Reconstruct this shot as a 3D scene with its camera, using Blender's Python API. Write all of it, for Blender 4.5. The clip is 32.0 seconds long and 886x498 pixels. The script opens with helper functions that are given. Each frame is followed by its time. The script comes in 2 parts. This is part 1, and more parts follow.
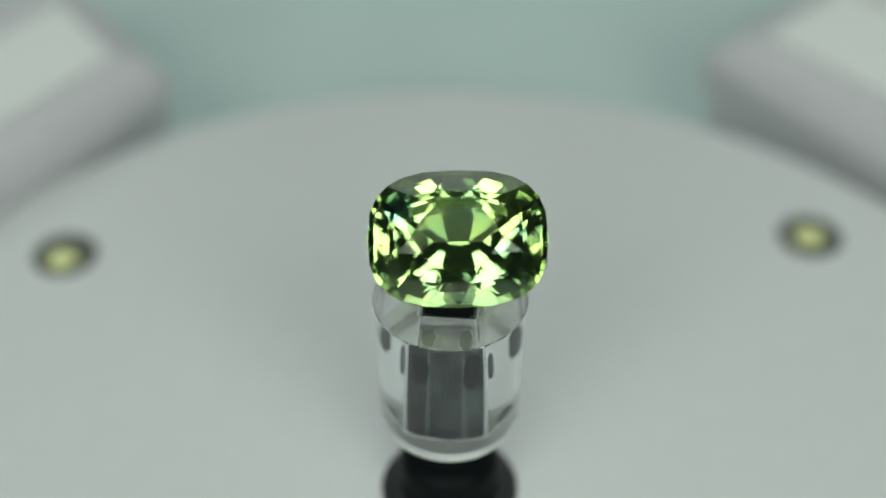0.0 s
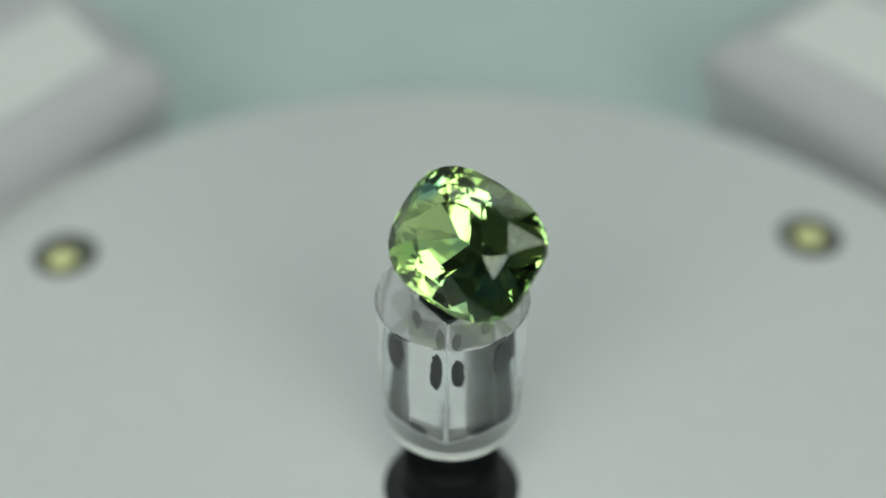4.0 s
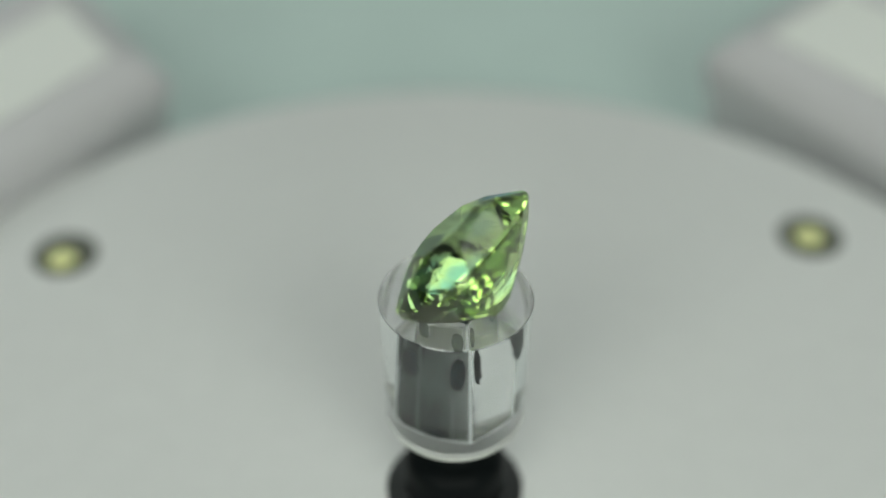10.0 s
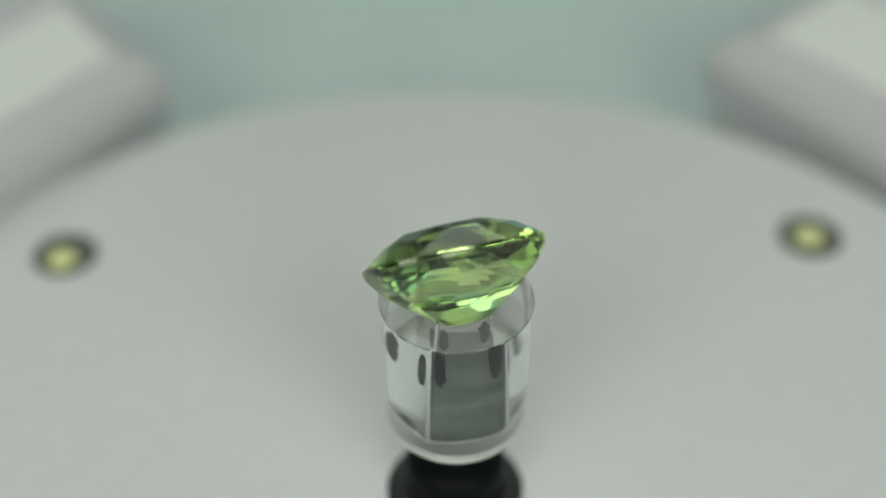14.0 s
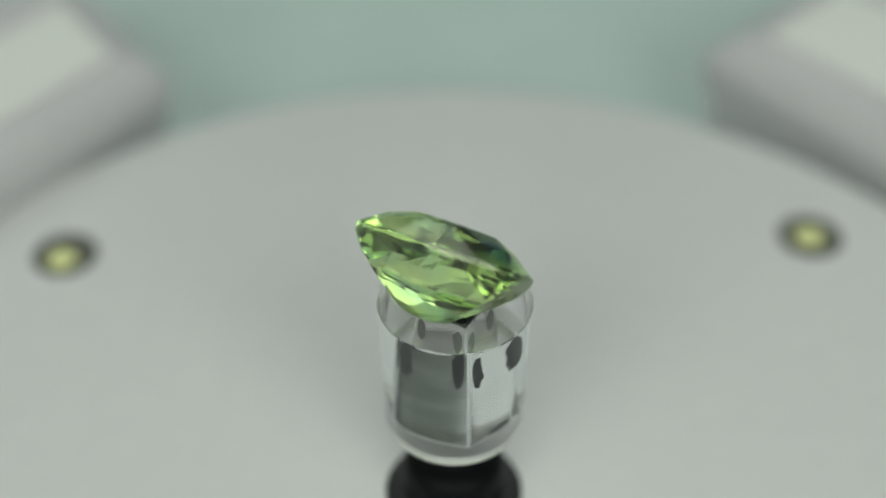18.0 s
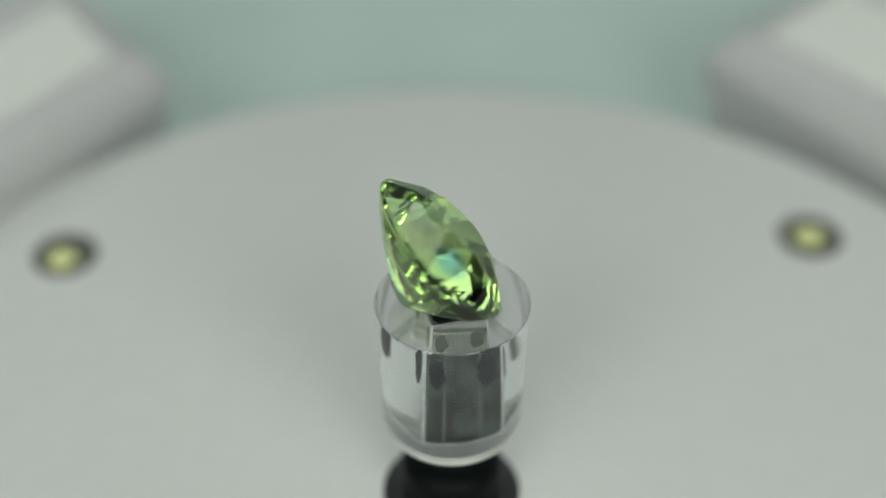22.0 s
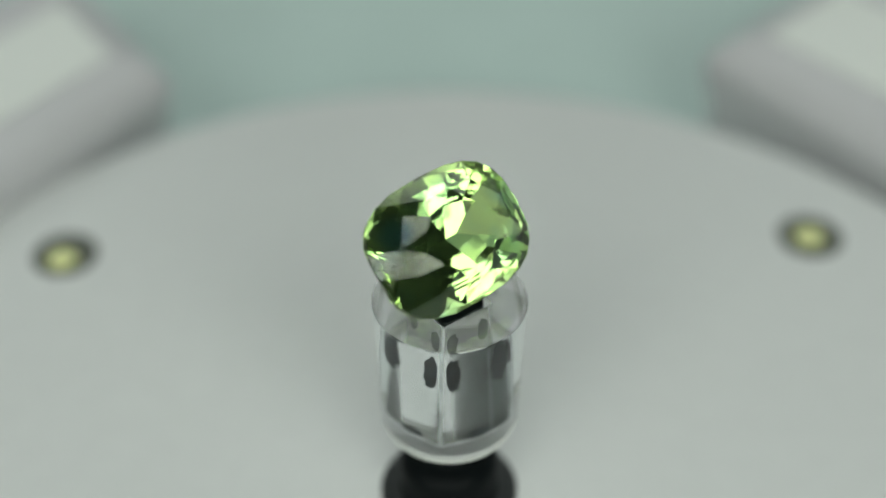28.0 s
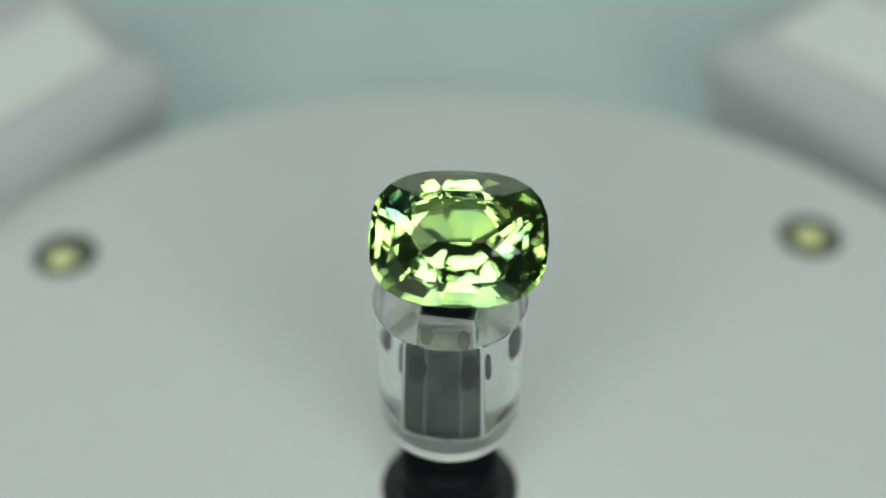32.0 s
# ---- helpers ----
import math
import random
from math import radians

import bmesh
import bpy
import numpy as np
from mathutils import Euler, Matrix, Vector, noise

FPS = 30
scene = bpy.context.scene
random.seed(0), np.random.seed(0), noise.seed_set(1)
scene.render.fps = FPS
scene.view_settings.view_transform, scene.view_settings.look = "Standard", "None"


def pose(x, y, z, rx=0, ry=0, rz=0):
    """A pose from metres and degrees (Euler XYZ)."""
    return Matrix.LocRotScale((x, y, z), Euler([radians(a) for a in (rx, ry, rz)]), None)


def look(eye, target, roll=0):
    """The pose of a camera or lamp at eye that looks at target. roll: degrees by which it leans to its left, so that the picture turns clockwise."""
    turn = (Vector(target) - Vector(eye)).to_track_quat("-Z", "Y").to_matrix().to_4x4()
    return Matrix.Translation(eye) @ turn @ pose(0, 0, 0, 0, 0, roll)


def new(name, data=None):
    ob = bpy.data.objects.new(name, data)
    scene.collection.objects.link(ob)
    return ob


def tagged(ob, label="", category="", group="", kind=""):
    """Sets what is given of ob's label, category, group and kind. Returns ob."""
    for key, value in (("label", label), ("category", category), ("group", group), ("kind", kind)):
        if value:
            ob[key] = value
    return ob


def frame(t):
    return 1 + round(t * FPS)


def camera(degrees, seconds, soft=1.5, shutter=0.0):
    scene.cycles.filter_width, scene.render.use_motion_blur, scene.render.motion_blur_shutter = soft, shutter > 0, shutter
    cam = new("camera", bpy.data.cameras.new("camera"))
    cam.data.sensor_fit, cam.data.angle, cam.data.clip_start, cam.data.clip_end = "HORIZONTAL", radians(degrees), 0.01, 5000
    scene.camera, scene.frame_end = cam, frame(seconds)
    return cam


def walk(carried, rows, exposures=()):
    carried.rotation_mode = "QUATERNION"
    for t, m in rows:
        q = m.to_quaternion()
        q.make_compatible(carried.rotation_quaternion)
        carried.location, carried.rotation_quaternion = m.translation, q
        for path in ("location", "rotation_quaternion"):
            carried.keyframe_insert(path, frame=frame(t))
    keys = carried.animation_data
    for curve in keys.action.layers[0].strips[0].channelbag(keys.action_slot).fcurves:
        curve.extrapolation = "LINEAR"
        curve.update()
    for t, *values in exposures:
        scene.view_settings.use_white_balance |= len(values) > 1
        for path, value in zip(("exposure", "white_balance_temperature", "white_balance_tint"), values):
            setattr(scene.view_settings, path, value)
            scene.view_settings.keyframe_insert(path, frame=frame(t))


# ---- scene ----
MM = 0.001
RC = 4.3 * MM          # radius of the clear stand's top
TOP = 15.72 * MM       # height of the stand's top over the plate
TURN = 31.65           # seconds for one turn of the spindle

# ---- camera: stands still, looks down at about 40 degrees ----
cam = camera(33.6, 32.0, soft=1.8)
cam.data.dof.use_dof = True
cam.data.dof.focus_distance = 0.0788
cam.data.dof.aperture_fstop = 13.0
EYE = pose(-0.557 * MM, -59.565 * MM, 69.835 * MM, 90 - 40.34, 0, 0)
walk(cam, [(0.0, EYE), (32.0, EYE)], exposures=[(0.0, 0.02, 6420, 8.6), (3.0, 0.02, 6420, 8.6), (8.0, 0.03, 6580, 9.8), (14.0, 0.03, 6680, 10), (22.0, 0.02, 6650, 10), (29.0, 0.02, 6500, 9.2), (32.0, 0.02, 6420, 8.6)])

# ---- light ----
world = bpy.data.worlds.new("world")
scene.world = world
world.use_nodes = True
world.node_tree.nodes["Background"].inputs["Color"].default_value = (0.55, 0.62, 0.6, 1)
world.node_tree.nodes["Background"].inputs["Strength"].default_value = 0.05


def area(name, eye, target, w, h, power, color=(1, 1, 1)):
    data = bpy.data.lights.new(name, "AREA")
    data.shape, data.size, data.size_y = "RECTANGLE", w, h
    data.energy, data.color = power, color
    ob = new(name, data)
    ob.matrix_world = look(eye, target)
    return ob


LAMP_TURN, LAMP_RISE, LAMP_AWAY = radians(27.2), radians(33.2), 1.20
for side in (-1, 1):
    spot = (side * LAMP_AWAY * math.sin(LAMP_TURN) * math.cos(LAMP_RISE), -LAMP_AWAY * math.cos(LAMP_TURN) * math.cos(LAMP_RISE), 0.012 + LAMP_AWAY * math.sin(LAMP_RISE))
    area("lamp_light", spot, (0, 0, 0.012), 0.61, 0.63, 4.6, (0.94, 1.0, 0.94))
area("overhead_light", (0.04, -0.68, 2.44), (0.04, -0.68, 0), 0.84, 0.34, 2.6, (0.92, 1.0, 0.98))
# unseen fill panel, added at the back to brighten plate and stone
area("back_fill_light", (0.0, 1.48, 1.72), (0, 0, 0), 3.6, 1.3, 19.0, (0.92, 1.0, 0.98))


# ---- materials ----
def material(name, color, rough=0.5, metal=0.0, var=0.06, scale=400.0, bump=0.0, ior=1.5, transmission=0.0, stretch=(1, 1, 1), detail=6, span=(0.1, 0.45)):
    m = bpy.data.materials.new(name)
    m.use_nodes = True
    nt = m.node_tree
    b = nt.nodes["Principled BSDF"]
    b.inputs["Roughness"].default_value = rough
    b.inputs["Metallic"].default_value = metal
    b.inputs["IOR"].default_value = ior
    b.inputs["Transmission Weight"].default_value = transmission
    b.inputs["Base Color"].default_value = (*color, 1)
    if var > 0:
        tc = nt.nodes.new("ShaderNodeTexCoord")
        fine = nt.nodes.new("ShaderNodeTexNoise")
        fine.inputs["Scale"].default_value, fine.inputs["Detail"].default_value = scale, detail
        broad = nt.nodes.new("ShaderNodeTexNoise")
        broad.inputs["Scale"].default_value, broad.inputs["Detail"].default_value = scale / 12, 3
        both = nt.nodes.new("ShaderNodeMath")
        both.operation = "MULTIPLY"
        ramp = nt.nodes.new("ShaderNodeMapRange")
        ramp.inputs["From Min"].default_value, ramp.inputs["From Max"].default_value = span
        ramp.inputs["To Min"].default_value, ramp.inputs["To Max"].default_value = 1 - var, 1 + var
        mul = nt.nodes.new("ShaderNodeVectorMath")
        mul.operation = "SCALE"
        mul.inputs[0].default_value = color
        fit = nt.nodes.new("ShaderNodeMapping")
        fit.inputs["Scale"].default_value = stretch
        nt.links.new(tc.outputs["Object"], fit.inputs["Vector"])
        for n in (fine, broad):
            nt.links.new(fit.outputs["Vector"], n.inputs["Vector"])
        nt.links.new(fine.outputs["Fac"], both.inputs[0])
        nt.links.new(broad.outputs["Fac"], both.inputs[1])
        nt.links.new(both.outputs[0], ramp.inputs["Value"])
        nt.links.new(ramp.outputs[0], mul.inputs["Scale"])
        nt.links.new(mul.outputs[0], b.inputs["Base Color"])
        if bump > 0:
            bp = nt.nodes.new("ShaderNodeBump")
            bp.inputs["Strength"].default_value, bp.inputs["Distance"].default_value = bump, 0.0001
            nt.links.new(fine.outputs["Fac"], bp.inputs["Height"])
            nt.links.new(bp.outputs[0], b.inputs["Normal"])
    return m


plate_white = material("white_satin_plastic", (0.77, 0.79, 0.77), 0.62, var=0.02, scale=500, bump=0.05)
table_teal = material("teal_grey_laminate", (0.54, 0.68, 0.64), 0.6, var=0.06, scale=120, bump=0.1)
block_white = material("white_lamp_housing", (0.60, 0.60, 0.61), 0.5, var=0.03, scale=300, bump=0.05)
panel_white = material("white_diffuser", (0.82, 0.85, 0.80), 0.35, var=0.02, scale=300)
black_rubber = material("black_gloss_plastic", (0.003, 0.005, 0.0055), 0.5, ior=1.22, var=0.2, scale=900, bump=0.05)
flange_dark = material("dark_grey_rubber", (0.018, 0.021, 0.021), 0.55, var=0.2, scale=900, bump=0.05)
ring_dark = material("dark_olive_bezel", (0.075, 0.085, 0.06), 0.4, var=0.1, scale=900)
wall_paint = material("dark_grey_wall_paint", (0.09, 0.10, 0.095), 0.8, var=0.05, scale=3)
bounce_paint = material("pale_bounce_paint", (0.66, 0.70, 0.66), 0.8, var=0.05, scale=3)
ceiling_paint = material("grey_ceiling_paint", (0.30, 0.32, 0.30), 0.8, var=0.04, scale=3)
acrylic = material("clear_acrylic", (0.95, 0.98, 0.98), 0.0, ior=1.49, transmission=1.0, var=0)
gem_green = material("green_gem", (0.64, 0.88, 0.47), 0.0, ior=1.630, transmission=1.0, var=0)
gem_nodes = gem_green.node_tree
glass = gem_nodes.nodes.new("ShaderNodeBsdfGlass")
glass.inputs["Color"].default_value = (0.82, 0.93, 0.69, 1)
glass.inputs["IOR"].default_value, glass.inputs["Roughness"].default_value = 1.630, 0.0
gloss = gem_nodes.nodes.new("ShaderNodeBsdfGlossy")
gloss.inputs["Roughness"].default_value = 0.0
polish = gem_nodes.nodes.new("ShaderNodeMixShader")
polish.inputs[0].default_value = 0.02
blend = gem_nodes.nodes.new("ShaderNodeMixShader")
blend.inputs[0].default_value = 0.6


def zoned(target, plain, blue):
    """Colour zoning: a teal-blue zone near one end of the stone and faint clouds elsewhere."""
    where = gem_nodes.nodes.new("ShaderNodeTexCoord")
    off = gem_nodes.nodes.new("ShaderNodeVectorMath")
    off.operation = "DISTANCE"
    off.inputs[1].default_value = (-0.73 * RC, 0.38 * RC, 0.16 * RC)
    near = gem_nodes.nodes.new("ShaderNodeMapRange")
    near.interpolation_type = "SMOOTHSTEP"
    near.inputs["From Min"].default_value, near.inputs["From Max"].default_value = 0.10 * RC, 0.33 * RC
    near.inputs["To Min"].default_value, near.inputs["To Max"].default_value = 1.0, 0.0
    cloud = gem_nodes.nodes.new("ShaderNodeTexNoise")
    cloud.inputs["Scale"].default_value, cloud.inputs["Detail"].default_value = 480, 1.5
    faint = gem_nodes.nodes.new("ShaderNodeMapRange")
    faint.inputs["From Min"].default_value, faint.inputs["From Max"].default_value = 0.50, 0.75
    faint.inputs["To Max"].default_value = 0.45
    most = gem_nodes.nodes.new("ShaderNodeMath")
    most.operation = "MAXIMUM"
    mix = gem_nodes.nodes.new("ShaderNodeMixRGB")
    mix.inputs[1].default_value, mix.inputs[2].default_value = (*plain, 1), (*blue, 1)
    gem_nodes.links.new(where.outputs["Object"], off.inputs[0])
    gem_nodes.links.new(where.outputs["Object"], cloud.inputs["Vector"])
    gem_nodes.links.new(off.outputs["Value"], near.inputs["Value"])
    gem_nodes.links.new(cloud.outputs["Fac"], faint.inputs["Value"])
    gem_nodes.links.new(near.outputs[0], most.inputs[0])
    gem_nodes.links.new(faint.outputs[0], most.inputs[1])
    gem_nodes.links.new(most.outputs[0], mix.inputs[0])
    gem_nodes.links.new(mix.outputs[0], target)


zoned(glass.inputs["Color"], (0.85, 0.965, 0.615), (0.36, 0.68, 0.82))
zoned(gem_nodes.nodes["Principled BSDF"].inputs["Base Color"], (0.68, 0.94, 0.40), (0.14, 0.42, 0.62))
gem_nodes.links.new(gem_nodes.nodes["Principled BSDF"].outputs[0], blend.inputs[1])
gem_nodes.links.new(glass.outputs[0], blend.inputs[2])
gem_nodes.links.new(blend.outputs[0], polish.inputs[1])
gem_nodes.links.new(gloss.outputs[0], polish.inputs[2])
gem_nodes.links.new(polish.outputs[0], gem_nodes.nodes["Material Output"].inputs["Surface"])
pin_metal = material("gunmetal", (0.045, 0.058, 0.055), 0.45, ior=1.28, var=1.0, scale=900, stretch=(1, 1, 0.55), detail=4, span=(0.17, 0.33))
ridge_glint = material("pin_ridge_glint", (0.12, 0.14, 0.135), 0.4, metal=0.3, var=0.3, scale=900, stretch=(1, 1, 0.1), detail=2)
frosted = material("frosted_acrylic", (0.80, 0.82, 0.76), 0.7, ior=1.49, transmission=0.1, var=0.25, scale=1800)
milky = material("milky_acrylic", (0.97, 0.98, 0.97), 0.4, ior=1.49, transmission=0.5, var=0.06, scale=900)
# white that stands for the bright lines on the hole's edges
edge_white = material("white_edge_highlight", (0.92, 0.94, 0.95), 0.6, ior=1.49, var=0.1, scale=1800)
banded_metal = material("painted_reflection_metal", (0.15, 0.175, 0.15), 0.4, metal=0.2, var=0.75, scale=900, stretch=(0.25, 0.25, 1.2), detail=2)

# white veil mixed into the clear top for brightness its interior lacks
top_veil = material("whitened_acrylic_top", (0.93, 0.93, 0.97), 0.02, ior=1.49, transmission=0.83, var=0.06, scale=900)

# the same painted brightening, stronger, for the clear foot's side
foot_veil = material("whitened_acrylic_foot", (0.96, 0.98, 0.94), 0.05, ior=1.49, transmission=0.4, var=0.2, scale=700)

lens_glow = bpy.data.materials.new("yellow_led_lens")
lens_glow.use_nodes = True
lb = lens_glow.node_tree.nodes["Principled BSDF"]
lb.inputs["Base Color"].default_value = (0.60, 0.64, 0.30, 1)
lb.inputs["Roughness"].default_value = 0.25
lb.inputs["Emission Color"].default_value = (0.80, 0.85, 0.34, 1)
lb.inputs["Emission Strength"].default_value = 0.17


# ---- mesh helpers ----
def mesh_of(name, bm, mat, smooth=False):
    me = bpy.data.meshes.new(name)
    bm.normal_update()
    bm.to_mesh(me)
    bm.free()
    me.materials.append(mat)
    if smooth:
        for p in me.polygons:
            p.use_smooth = True
    return me


def part(name, bm, mat, parent=None, label="", smooth=False):
    ob = new(name, mesh_of(name, bm, mat, smooth))
    ob.parent = parent
    if label:
        tagged(ob, label)
    return ob


def lathe(profile, n=96, close_top=True, close_bottom=True):
    """Rings of (radius, height) turned round z, from bottom to top."""
    bm = bmesh.new()
    rings = []
    for r, z in profile:
        rings.append([bm.verts.new((r * math.cos(2 * math.pi * i / n), r * math.sin(2 * math.pi * i / n), z)) for i in range(n)])
    for lo, hi in zip(rings, rings[1:]):
        for i in range(n):
            bm.faces.new((lo[i], lo[(i + 1) % n], hi[(i + 1) % n], hi[i]))
    if close_bottom:
        bm.faces.new(rings[0][::-1])
    if close_top:
        bm.faces.new(rings[-1])
    return bm


def smooth_by_angle(ob, degrees=35):
    bm = bmesh.new()
    bm.from_mesh(ob.data)
    for e in bm.edges:
        e.smooth = len(e.link_faces) == 2 and e.calc_face_angle(0) < radians(degrees)
    for f in bm.faces:
        f.smooth = True
    bm.to_mesh(ob.data)
    bm.free()
    return ob


def slab(x0, x1, y0, y1, z0, z1):
    bm = bmesh.new()
    bmesh.ops.create_cube(bm, size=1, matrix=Matrix.LocRotScale(((x0 + x1) / 2, (y0 + y1) / 2, (z0 + z1) / 2), None, (x1 - x0, y1 - y0, z1 - z0)))
    return bm


# ---- structure: table top and the room round it ----
TABLE = -0.006
table = tagged(part("table_top", slab(-0.9, 0.9, -0.6, 0.9, TABLE - 0.03, TABLE), table_teal), "smooth teal-grey laminate table top under the plate", "table", kind="structure")
# the back wall, out of view, is pale only to bounce light forward
for i, (x0, x1, y0, y1) in enumerate(((-2.1, -2.0, -2, 2), (2.0, 2.1, -2, 2), (-2.1, 2.1, 2, 2.1), (-2.1, 2.1, -2.1, -2))):
    tagged(part("wall_%d" % (i + 1), slab(x0, x1, y0, y1, -0.8, 2.5), bounce_paint if i == 2 else wall_paint), "plain unseen wall, made pale to bounce light" if i == 2 else "plain dark grey painted wall of the room", "wall", kind="structure")
tagged(part("floor", slab(-2.1, 2.1, -2.1, 2.1, -0.85, -0.8), wall_paint), "plain dark grey floor of the room", "floor", kind="structure")
tagged(part("ceiling", slab(-2.1, 2.1, -2.1, 2.1, 2.5, 2.55), ceiling_paint), "plain grey painted ceiling", "ceiling", kind="structure")

# ---- the round plate with its two lamps ----
R = 44.0 * MM
plate = tagged(new("turntable_base"), "round white satin plastic turntable base with two small lamps", "turntable")
disc = part("disc", lathe([(R - 3 * MM, TABLE), (R - 1.0 * MM, TABLE + 1 * MM), (R, -1.2 * MM), (R - 0.25 * MM, -0.35 * MM), (R - 0.9 * MM, 0)], 192), plate_white, plate)
smooth_by_angle(disc)


def led(x, y, off):
    """A dark collar round a shallow well, with a small domed lens at the bottom of the well."""
    ring = part("led_ring", lathe([(2.4 * MM, 0.004 * MM), (2.35 * MM, 0.1 * MM), (2.25 * MM, 0.14 * MM), (2.1 * MM, 0.12 * MM), (1.8 * MM, 0.02 * MM)], 48), ring_dark, plate, "dark olive collar round a small lamp")
    ring.location = (x * MM, y * MM, 0)
    smooth_by_angle(ring)
    dome = [(1.05 * MM * math.cos(a), 0.03 * MM + 0.5 * MM * math.sin(a)) for a in [k * math.pi / 18 for k in range(9)]]
    lens = part("lens", lathe(dome, 32), lens_glow, ring, "yellow-green domed lens, faintly lit")
    lens.location = (-0.1 * MM, off * MM, 0)
    smooth_by_angle(lens, 60)
    return ring


led(-28.2, 22.0, -0.55)
led(26.7, 24.1, -0.1)

# ---- the black spindle ----
STAND0 = 6.4 * MM      # underside of the stand
FOOT = 0.95 * MM       # thickness of its solid foot
spindle = tagged(new("spindle"), "glossy black plastic spindle in the middle of the plate", "spindle")
flange = part("flange", lathe([(4.2 * MM, 0.005 * MM), (4.05 * MM, 0.25 * MM), (3.75 * MM, 0.5 * MM), (3.4 * MM, 0.72 * MM), (3.2 * MM, 0.76 * MM)], 96), flange_dark, spindle, "dark grey rubber flange lying on the plate")
smooth_by_angle(flange)
hub = part("hub", lathe([(3.15 * MM, 0.765 * MM), (3.1 * MM, 1.3 * MM), (3.0 * MM, 2.3 * MM), (2.9 * MM, 2.95 * MM), (2.5 * MM, 3.4 * MM), (1.6 * MM, 3.7 * MM)], 96), black_rubber, spindle)
smooth_by_angle(hub)


def square_pin(levels):
    """A square pin with broken corners and three flats a side, tapering towards the top."""
    bm, rings = bmesh.new(), []
    for half, z in levels:
        c, k = 0.12 * half, half - 0.07 * half
        side = [(half - 0.05 * half, -k + c), (half - 0.01, -0.47 * half), (half, -0.39 * half), (half, 0.39 * half), (half - 0.01, 0.47 * half), (half - 0.05 * half, k - c)]
        ring = []
        for turn in range(4):
            for x, y in side:
                for _ in range(turn):
                    x, y = -y, x
                ring.append(bm.verts.new((x * MM, y * MM, z * MM)))
        rings.append(ring)
    for lo, hi in zip(rings, rings[1:]):
        for i in range(24):
            bm.faces.new((lo[i], lo[(i + 1) % 24], hi[(i + 1) % 24], hi[i]))
    bm.faces.new(rings[0][::-1])
    bm.faces.new(rings[-1])
    return bm


FLOOR, LIP = (STAND0 + FOOT) / MM + 0.004, TOP / MM
neck = part("neck", lathe([(1.9 * MM, 3.69 * MM), (1.75 * MM, 4.0 * MM), (1.75 * MM, STAND0 - 0.25 * MM), (1.98 * MM, STAND0 - 0.12 * MM), (1.98 * MM, STAND0 - 0.004 * MM)], 64), black_rubber, spindle)
smooth_by_angle(neck)
pin = part("pin", square_pin([(1.84, FLOOR), (1.48, LIP - 0.12)]), pin_metal, spindle, "dark grey square metal pin with painted pale glint lines")
for extra in (ridge_glint, banded_metal):
    pin.data.materials.append(extra)
for face in pin.data.polygons:
    if face.index < 24 and face.index % 6 in (1, 3):
        face.material_index = 1      # glints of the side lamps, painted pale on the narrow ridges
    elif 6 <= face.index < 12:
        face.material_index = 2      # one side is paler, with reflected light bands painted in
part("pin_tip", square_pin([(1.47, LIP - 0.118), (1.44, LIP + 0.45), (1.36, LIP + 0.68), (1.2, LIP + 0.76)]), black_rubber, spindle, "black tip of the pin")


# ---- the clear stand: a slightly tapered cylinder with a square hole ----
def clear_stand():
    n, bm = 96, bmesh.new()
    h = TOP - STAND0

    def circle(r, z):
        return [bm.verts.new((r * math.cos(2 * math.pi * (i + 0.5) / n), r * math.sin(2 * math.pi * (i + 0.5) / n), z)) for i in range(n)]

    def square(s, z):
        out = []
        for i in range(n):
            a = 2 * math.pi * (i + 0.5) / n
            c, d = math.cos(a), math.sin(a)
            k = s / max(abs(c), abs(d))
            out.append(bm.verts.new((k * c, k * d, z)))
        return out

    floor_ring = square(1.92 * MM, FOOT)
    rings = [floor_ring, square(1.915 * MM, FOOT + 0.13 * MM), square(1.56 * MM, h - 0.16 * MM), square(1.68 * MM, h), circle(4.25 * MM, h), circle(4.29 * MM, h - 0.06 * MM), circle(4.03 * MM, 0.95 * MM), circle(4.02 * MM, 0.55 * MM), circle(3.85 * MM, 0.12 * MM), circle(3.65 * MM, 0)]
    for lo, hi in zip(rings, rings[1:]):
        for i in range(n):
            bm.faces.new((lo[i], lo[(i + 1) % n], hi[(i + 1) % n], hi[i]))
    bm.faces.new(rings[-1])
    bm.faces.new(floor_ring[::-1])
    bmesh.ops.recalc_face_normals(bm, faces=bm.faces)
    ob = part("clear_stand", bm, acrylic)
    ob.data.materials.append(frosted)
    ob.data.materials.append(top_veil)
    ob.data.materials.append(foot_veil)
    ob.data.materials.append(edge_white)
    ob.data.materials.append(milky)
    for p in ob.data.polygons:
        x, y, z = abs(p.center.x), abs(p.center.y), p.center.z
        inside = max(x, y) < 1.95 * MM
        if inside and FOOT + 0.01 * MM < z and (z > h - 0.12 * MM or z < FOOT + 0.12 * MM or abs(x - y) < 0.001 * MM):
            p.material_index = 4      # pale bevels and bright edge lines painted white along corners, mouth and foot
        elif z < 0.4 * MM:
            p.material_index = 1 if z > 0.01 * MM else 5
        elif z > h - 0.02 * MM:
            p.material_index = 2
        elif z < 0.9 * MM and not inside:
            p.material_index = 3
    return smooth_by_angle(ob, 20)


stand = tagged(clear_stand(), "clear acrylic cylinder with a square hole, holding the gemstone", "display stand")


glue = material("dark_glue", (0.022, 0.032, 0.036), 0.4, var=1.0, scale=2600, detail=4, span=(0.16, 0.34))


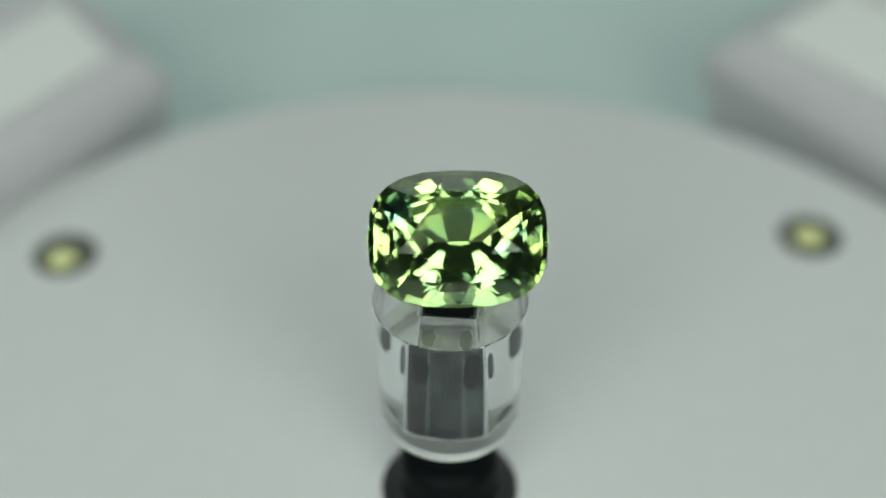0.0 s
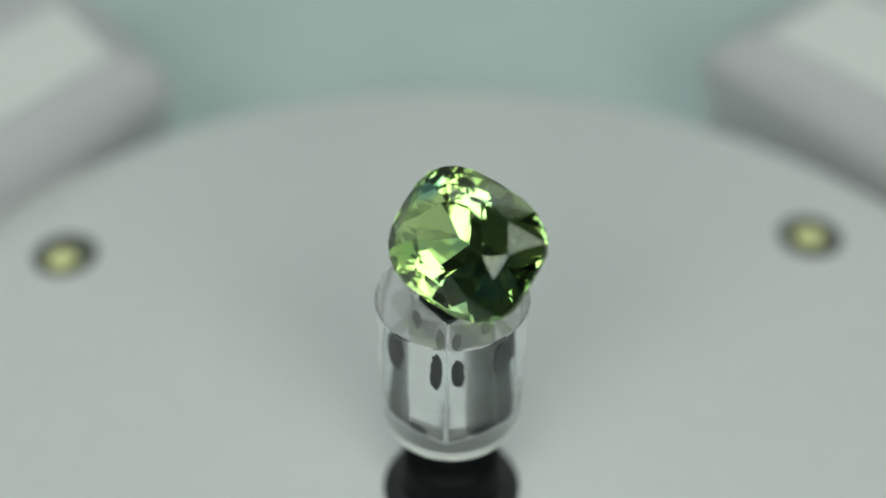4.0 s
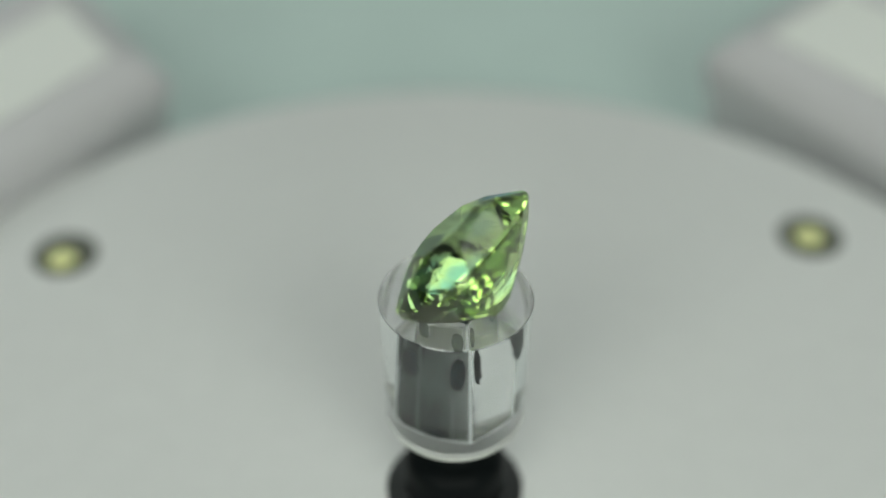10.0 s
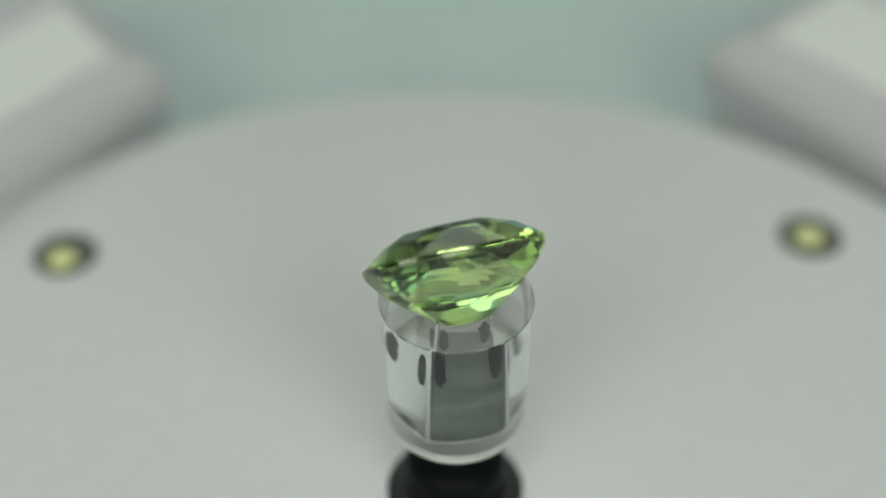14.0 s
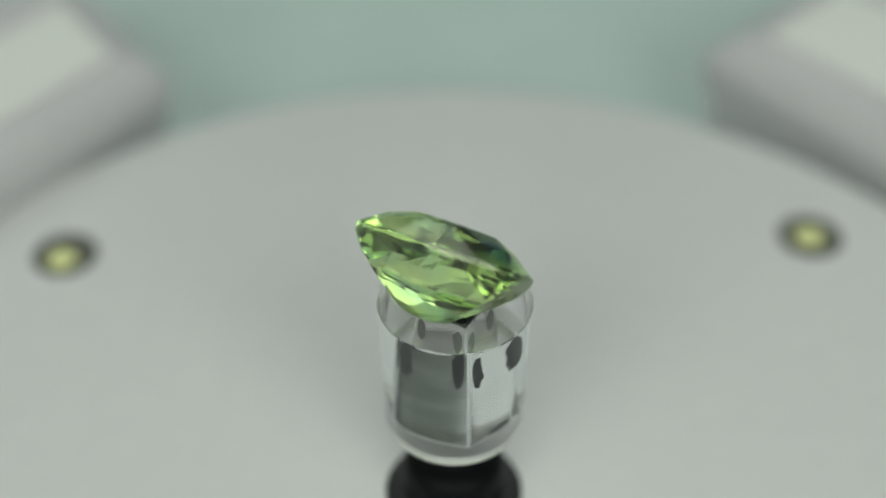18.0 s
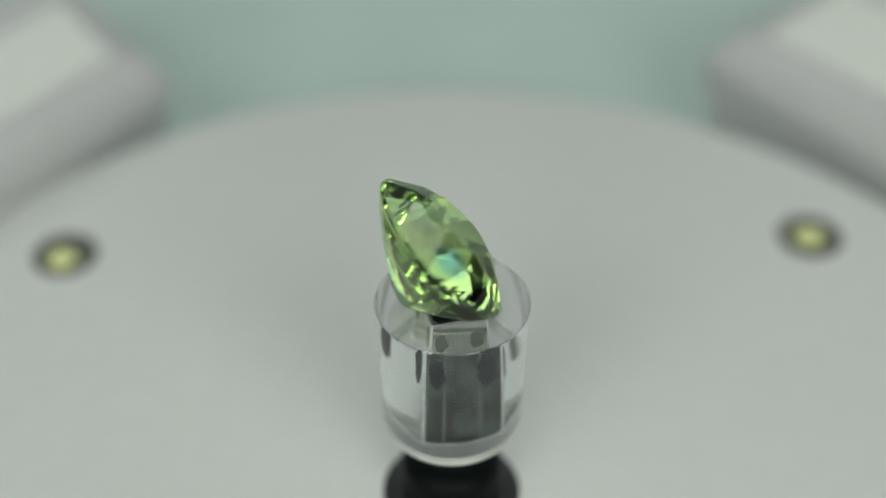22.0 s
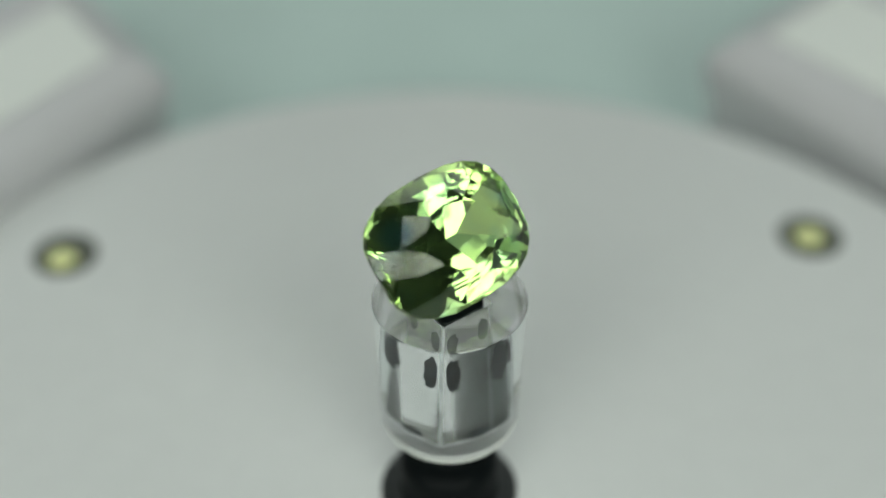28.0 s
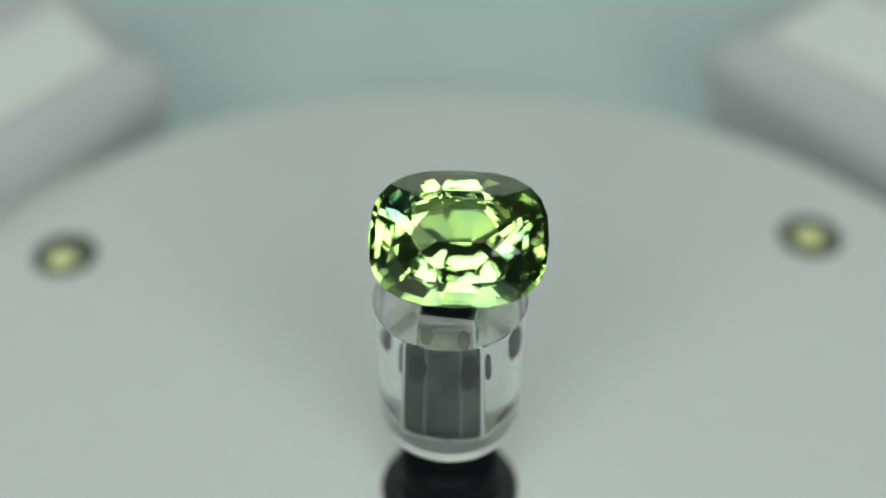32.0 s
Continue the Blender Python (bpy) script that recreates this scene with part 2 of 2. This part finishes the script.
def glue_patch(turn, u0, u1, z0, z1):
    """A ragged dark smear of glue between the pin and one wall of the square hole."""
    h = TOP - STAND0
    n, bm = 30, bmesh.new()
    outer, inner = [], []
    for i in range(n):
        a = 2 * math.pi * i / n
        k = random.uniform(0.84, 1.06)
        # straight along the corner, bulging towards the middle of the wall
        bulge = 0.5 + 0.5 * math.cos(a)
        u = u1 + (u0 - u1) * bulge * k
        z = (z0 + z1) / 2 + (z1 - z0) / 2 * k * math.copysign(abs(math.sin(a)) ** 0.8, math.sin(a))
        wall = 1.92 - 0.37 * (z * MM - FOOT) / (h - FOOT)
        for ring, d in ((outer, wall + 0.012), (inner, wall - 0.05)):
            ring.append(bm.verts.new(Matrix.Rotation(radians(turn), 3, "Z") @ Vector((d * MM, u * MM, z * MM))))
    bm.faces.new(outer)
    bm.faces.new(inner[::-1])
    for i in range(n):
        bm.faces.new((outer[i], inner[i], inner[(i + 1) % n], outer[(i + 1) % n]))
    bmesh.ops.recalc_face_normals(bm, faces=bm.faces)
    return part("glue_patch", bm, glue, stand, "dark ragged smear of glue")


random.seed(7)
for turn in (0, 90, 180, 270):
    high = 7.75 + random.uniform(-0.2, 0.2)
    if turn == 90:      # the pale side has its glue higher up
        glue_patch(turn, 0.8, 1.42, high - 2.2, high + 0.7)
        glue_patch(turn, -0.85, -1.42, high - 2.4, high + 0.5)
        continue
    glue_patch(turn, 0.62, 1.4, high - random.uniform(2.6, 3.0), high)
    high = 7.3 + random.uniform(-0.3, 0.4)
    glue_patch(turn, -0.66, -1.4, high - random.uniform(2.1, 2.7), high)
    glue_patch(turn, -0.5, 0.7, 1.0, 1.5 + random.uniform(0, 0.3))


# ---- the gemstone: cushion outline, brilliant crown, stepped pavilion ----
GA, GB, GN = 1.126, 0.859, 2.79
TABLE_RISE = 0.357
ROWS = (0.09, 0.266, 0.531)   # depths at which one row of steps meets the next
# one quadrant: the direction of each column of steps, and the slopes of its four rows from the girdle down
FACETS = (
    (90, 64.5, 54.0, 42.1, 39.8),
    (75.2, 52.8, 47.5, 45.0, 39.0),
    (63.1, 54.9, 50.9, 42.7, 40.8),
    (30.5, 77.5, 55.8, 42.2, 39.6),
    (8.6, 72.3, 55.1, 51.3, 47.0),
    (0, 59.8, 55.3, 42.6, 39.2),
)
TABLE_CORNERS = ((0.563, 0), (0.421, 0.224), (0.267, 0.38), (0, 0.425))
CROWN_POINTS = ((0.806, 0.182, 0.244), (0.545, 0.521, 0.236), (0.178, 0.571, 0.292))


def reach(phi):
    """How far the cushion outline reaches in the direction phi."""
    p = GN / (GN - 1)
    return (abs(GA * math.cos(phi)) ** p + abs(GB * math.sin(phi)) ** p) ** (1 / p)


def outline(a, b, n, angle):
    c, s = math.cos(angle), math.sin(angle)
    return Vector((a * math.copysign(abs(c) ** (2 / n), c), b * math.copysign(abs(s) ** (2 / n), s), 0.02))


def crown_planes():
    """Table, stars, two rows of mains and the break facets along the girdle, as (point, normal)."""
    n = 12
    half = list(TABLE_CORNERS) + [(-x, y) for x, y in TABLE_CORNERS[2::-1]]
    tab = [Vector((x, y, TABLE_RISE)) for x, y in half + [(x, -y) for x, y in half[5:0:-1]]]
    half = list(CROWN_POINTS) + [(-x, y, z) for x, y, z in CROWN_POINTS[::-1]]
    mid = [Vector(v) for v in half + [(x, -y, z) for x, y, z in half[::-1]]]
    rim = [outline(GA, GB, GN, i * math.pi / n) for i in range(2 * n)]
    cuts = [(tab[0], Vector((0, 0, 1)))]
    for i in range(n):
        j, h, e = (i + 1) % n, (i - 1) % n, (2 * i + 2) % (2 * n)
        for a, b, c in ((tab[i], mid[i], tab[j]), (tab[i], mid[h], mid[i]), (mid[h], rim[2 * i], mid[i]), (mid[i], rim[2 * i], rim[2 * i + 1]), (mid[i], rim[2 * i + 1], rim[e])):
            no = (b - a).cross(c - a).normalized()
            cuts.append((a, no if no.z > 0 else -no))
    for i in range(2 * n):
        side = rim[(i + 1) % (2 * n)] - rim[i]
        cuts.append((rim[i], Vector((side.y, -side.x, 0)).normalized()))
    return cuts


def pavilion_planes():
    """Four rows of steps down to a short keel."""
    cuts = []
    for degrees, *slopes in FACETS:
        for turn in sorted({degrees % 360, (180 - degrees) % 360, (180 + degrees) % 360, (-degrees) % 360}):
            phi, inset, depth = radians(turn), 0.0, 0.02
            way = Vector((math.cos(phi), math.sin(phi), 0))
            for slope, below in zip(slopes, (*ROWS, None)):
                a = radians(slope)
                cuts.append((way * (reach(phi) - inset) + Vector((0, 0, -depth)), way * math.sin(a) + Vector((0, 0, -math.cos(a)))))
                if below:
                    inset += (below - depth) / math.tan(a)
                    depth = below
    return cuts


def gemstone():
    bm = slab(-1.4, 1.4, -1.2, 1.2, -1.2, 0.6)
    for co, no in crown_planes() + pavilion_planes():
        got = bmesh.ops.bisect_plane(bm, geom=bm.verts[:] + bm.edges[:] + bm.faces[:], dist=1e-5, plane_co=co, plane_no=no, clear_outer=True)
        edges = [e for e in got["geom_cut"] if isinstance(e, bmesh.types.BMEdge)]
        if len(edges) > 2:
            bmesh.ops.contextual_create(bm, geom=edges)
    bmesh.ops.remove_doubles(bm, verts=bm.verts, dist=1e-4)
    bmesh.ops.scale(bm, vec=(RC, RC, RC), verts=bm.verts)
    bmesh.ops.recalc_face_normals(bm, faces=bm.faces)
    return part("gemstone", bm, gem_green)


gem = tagged(gemstone(), "cushion-cut yellow-green gemstone tilted on the clear stand", "gemstone")

# ---- white lamp blocks behind the plate ----
def lamp_block(x, y, front, end, width):
    """A long block whose pale panel has its near corner at x, y. front: the way in which its long edge runs from there; end: the way of its short edge."""
    ob = tagged(new("lamp_block"), "white boxy lamp block with a pale top panel", "lamp block", group="lamp blocks")
    z1, L, c = 5 * MM - TABLE, 60 * MM, 3.9 * MM
    f, e = (Vector((math.cos(radians(a)), math.sin(radians(a)))) for a in (front, end))
    skew = abs(f.x * e.y - f.y * e.x)

    def ring_of(bm, out, z):
        out = out / skew
        far = width * MM + out + (4.0 * MM if out > 0 else 0)      # the rim is wider at the back
        return [bm.verts.new((*(f * u + e * v), z)) for u, v in ((-out, -out), (-out, far), (L + out, far), (L + out, -out))]

    def shell(levels):
        bm = bmesh.new()
        rings = [ring_of(bm, out, z) for out, z in levels]
        for lo, hi in zip(rings, rings[1:]):
            for i in range(4):
                bm.faces.new((lo[i], lo[(i + 1) % 4], hi[(i + 1) % 4], hi[i]))
        bm.faces.new(rings[0])
        bm.faces.new(rings[-1])
        bmesh.ops.recalc_face_normals(bm, faces=bm.faces)
        return bm

    body = part("housing", shell([(c - 1.0 * MM, 0), (c - 0.7 * MM, z1 - 7.0 * MM), (c, z1 - 3.2 * MM), (c - 0.5 * MM, z1 - 1.9 * MM), (c - 1.5 * MM, z1 - 1.1 * MM), (0.2 * MM, z1 - 0.3 * MM), (-0.6 * MM, z1 - 0.3 * MM)]), block_white, ob)
    bv = body.modifiers.new("round", "BEVEL")
    bv.width, bv.segments = 0.5 * MM, 3
    part("panel", shell([(0, z1 - 0.28 * MM), (0, z1 - 0.06 * MM), (-0.06 * MM, z1)]), panel_white, ob, "pale translucent top panel")
    ob.matrix_world = pose(x * MM, y * MM, TABLE)
    return ob


lamp_block(-27.5, 41.3, 234, 125, 9.8)
lamp_block(26.4, 44.4, -48.6, 44, 10.5)


# ---- what turns ----
def motions():
    stand_rows, gem_rows = [], []
    seat = Matrix.Translation(Vector((0.051, 0.142, 0.866)) * RC) @ Matrix.Rotation(0.7788, 4, "X") @ Matrix.Rotation(-0.0215, 4, "Y") @ Matrix.Rotation(0.025, 4, "Z")
    for t in range(33):
        turn = -2 * math.pi * t / TURN
        about = Matrix.Rotation(turn, 4, "Z")
        stand_rows.append((t, about @ Matrix.Translation((-0.16 * MM, 0.10 * MM, STAND0)) @ Matrix.Rotation(radians(-5.8), 4, "Z")))
        gem_rows.append((t, Matrix.Translation((0, 0, TOP)) @ about @ Matrix.Rotation(-0.019, 4, "Z") @ seat))
    walk(spindle, [(t, m @ Matrix.Translation((0, 0, -STAND0))) for t, m in stand_rows])
    walk(stand, stand_rows)
    walk(gem, gem_rows)


motions()
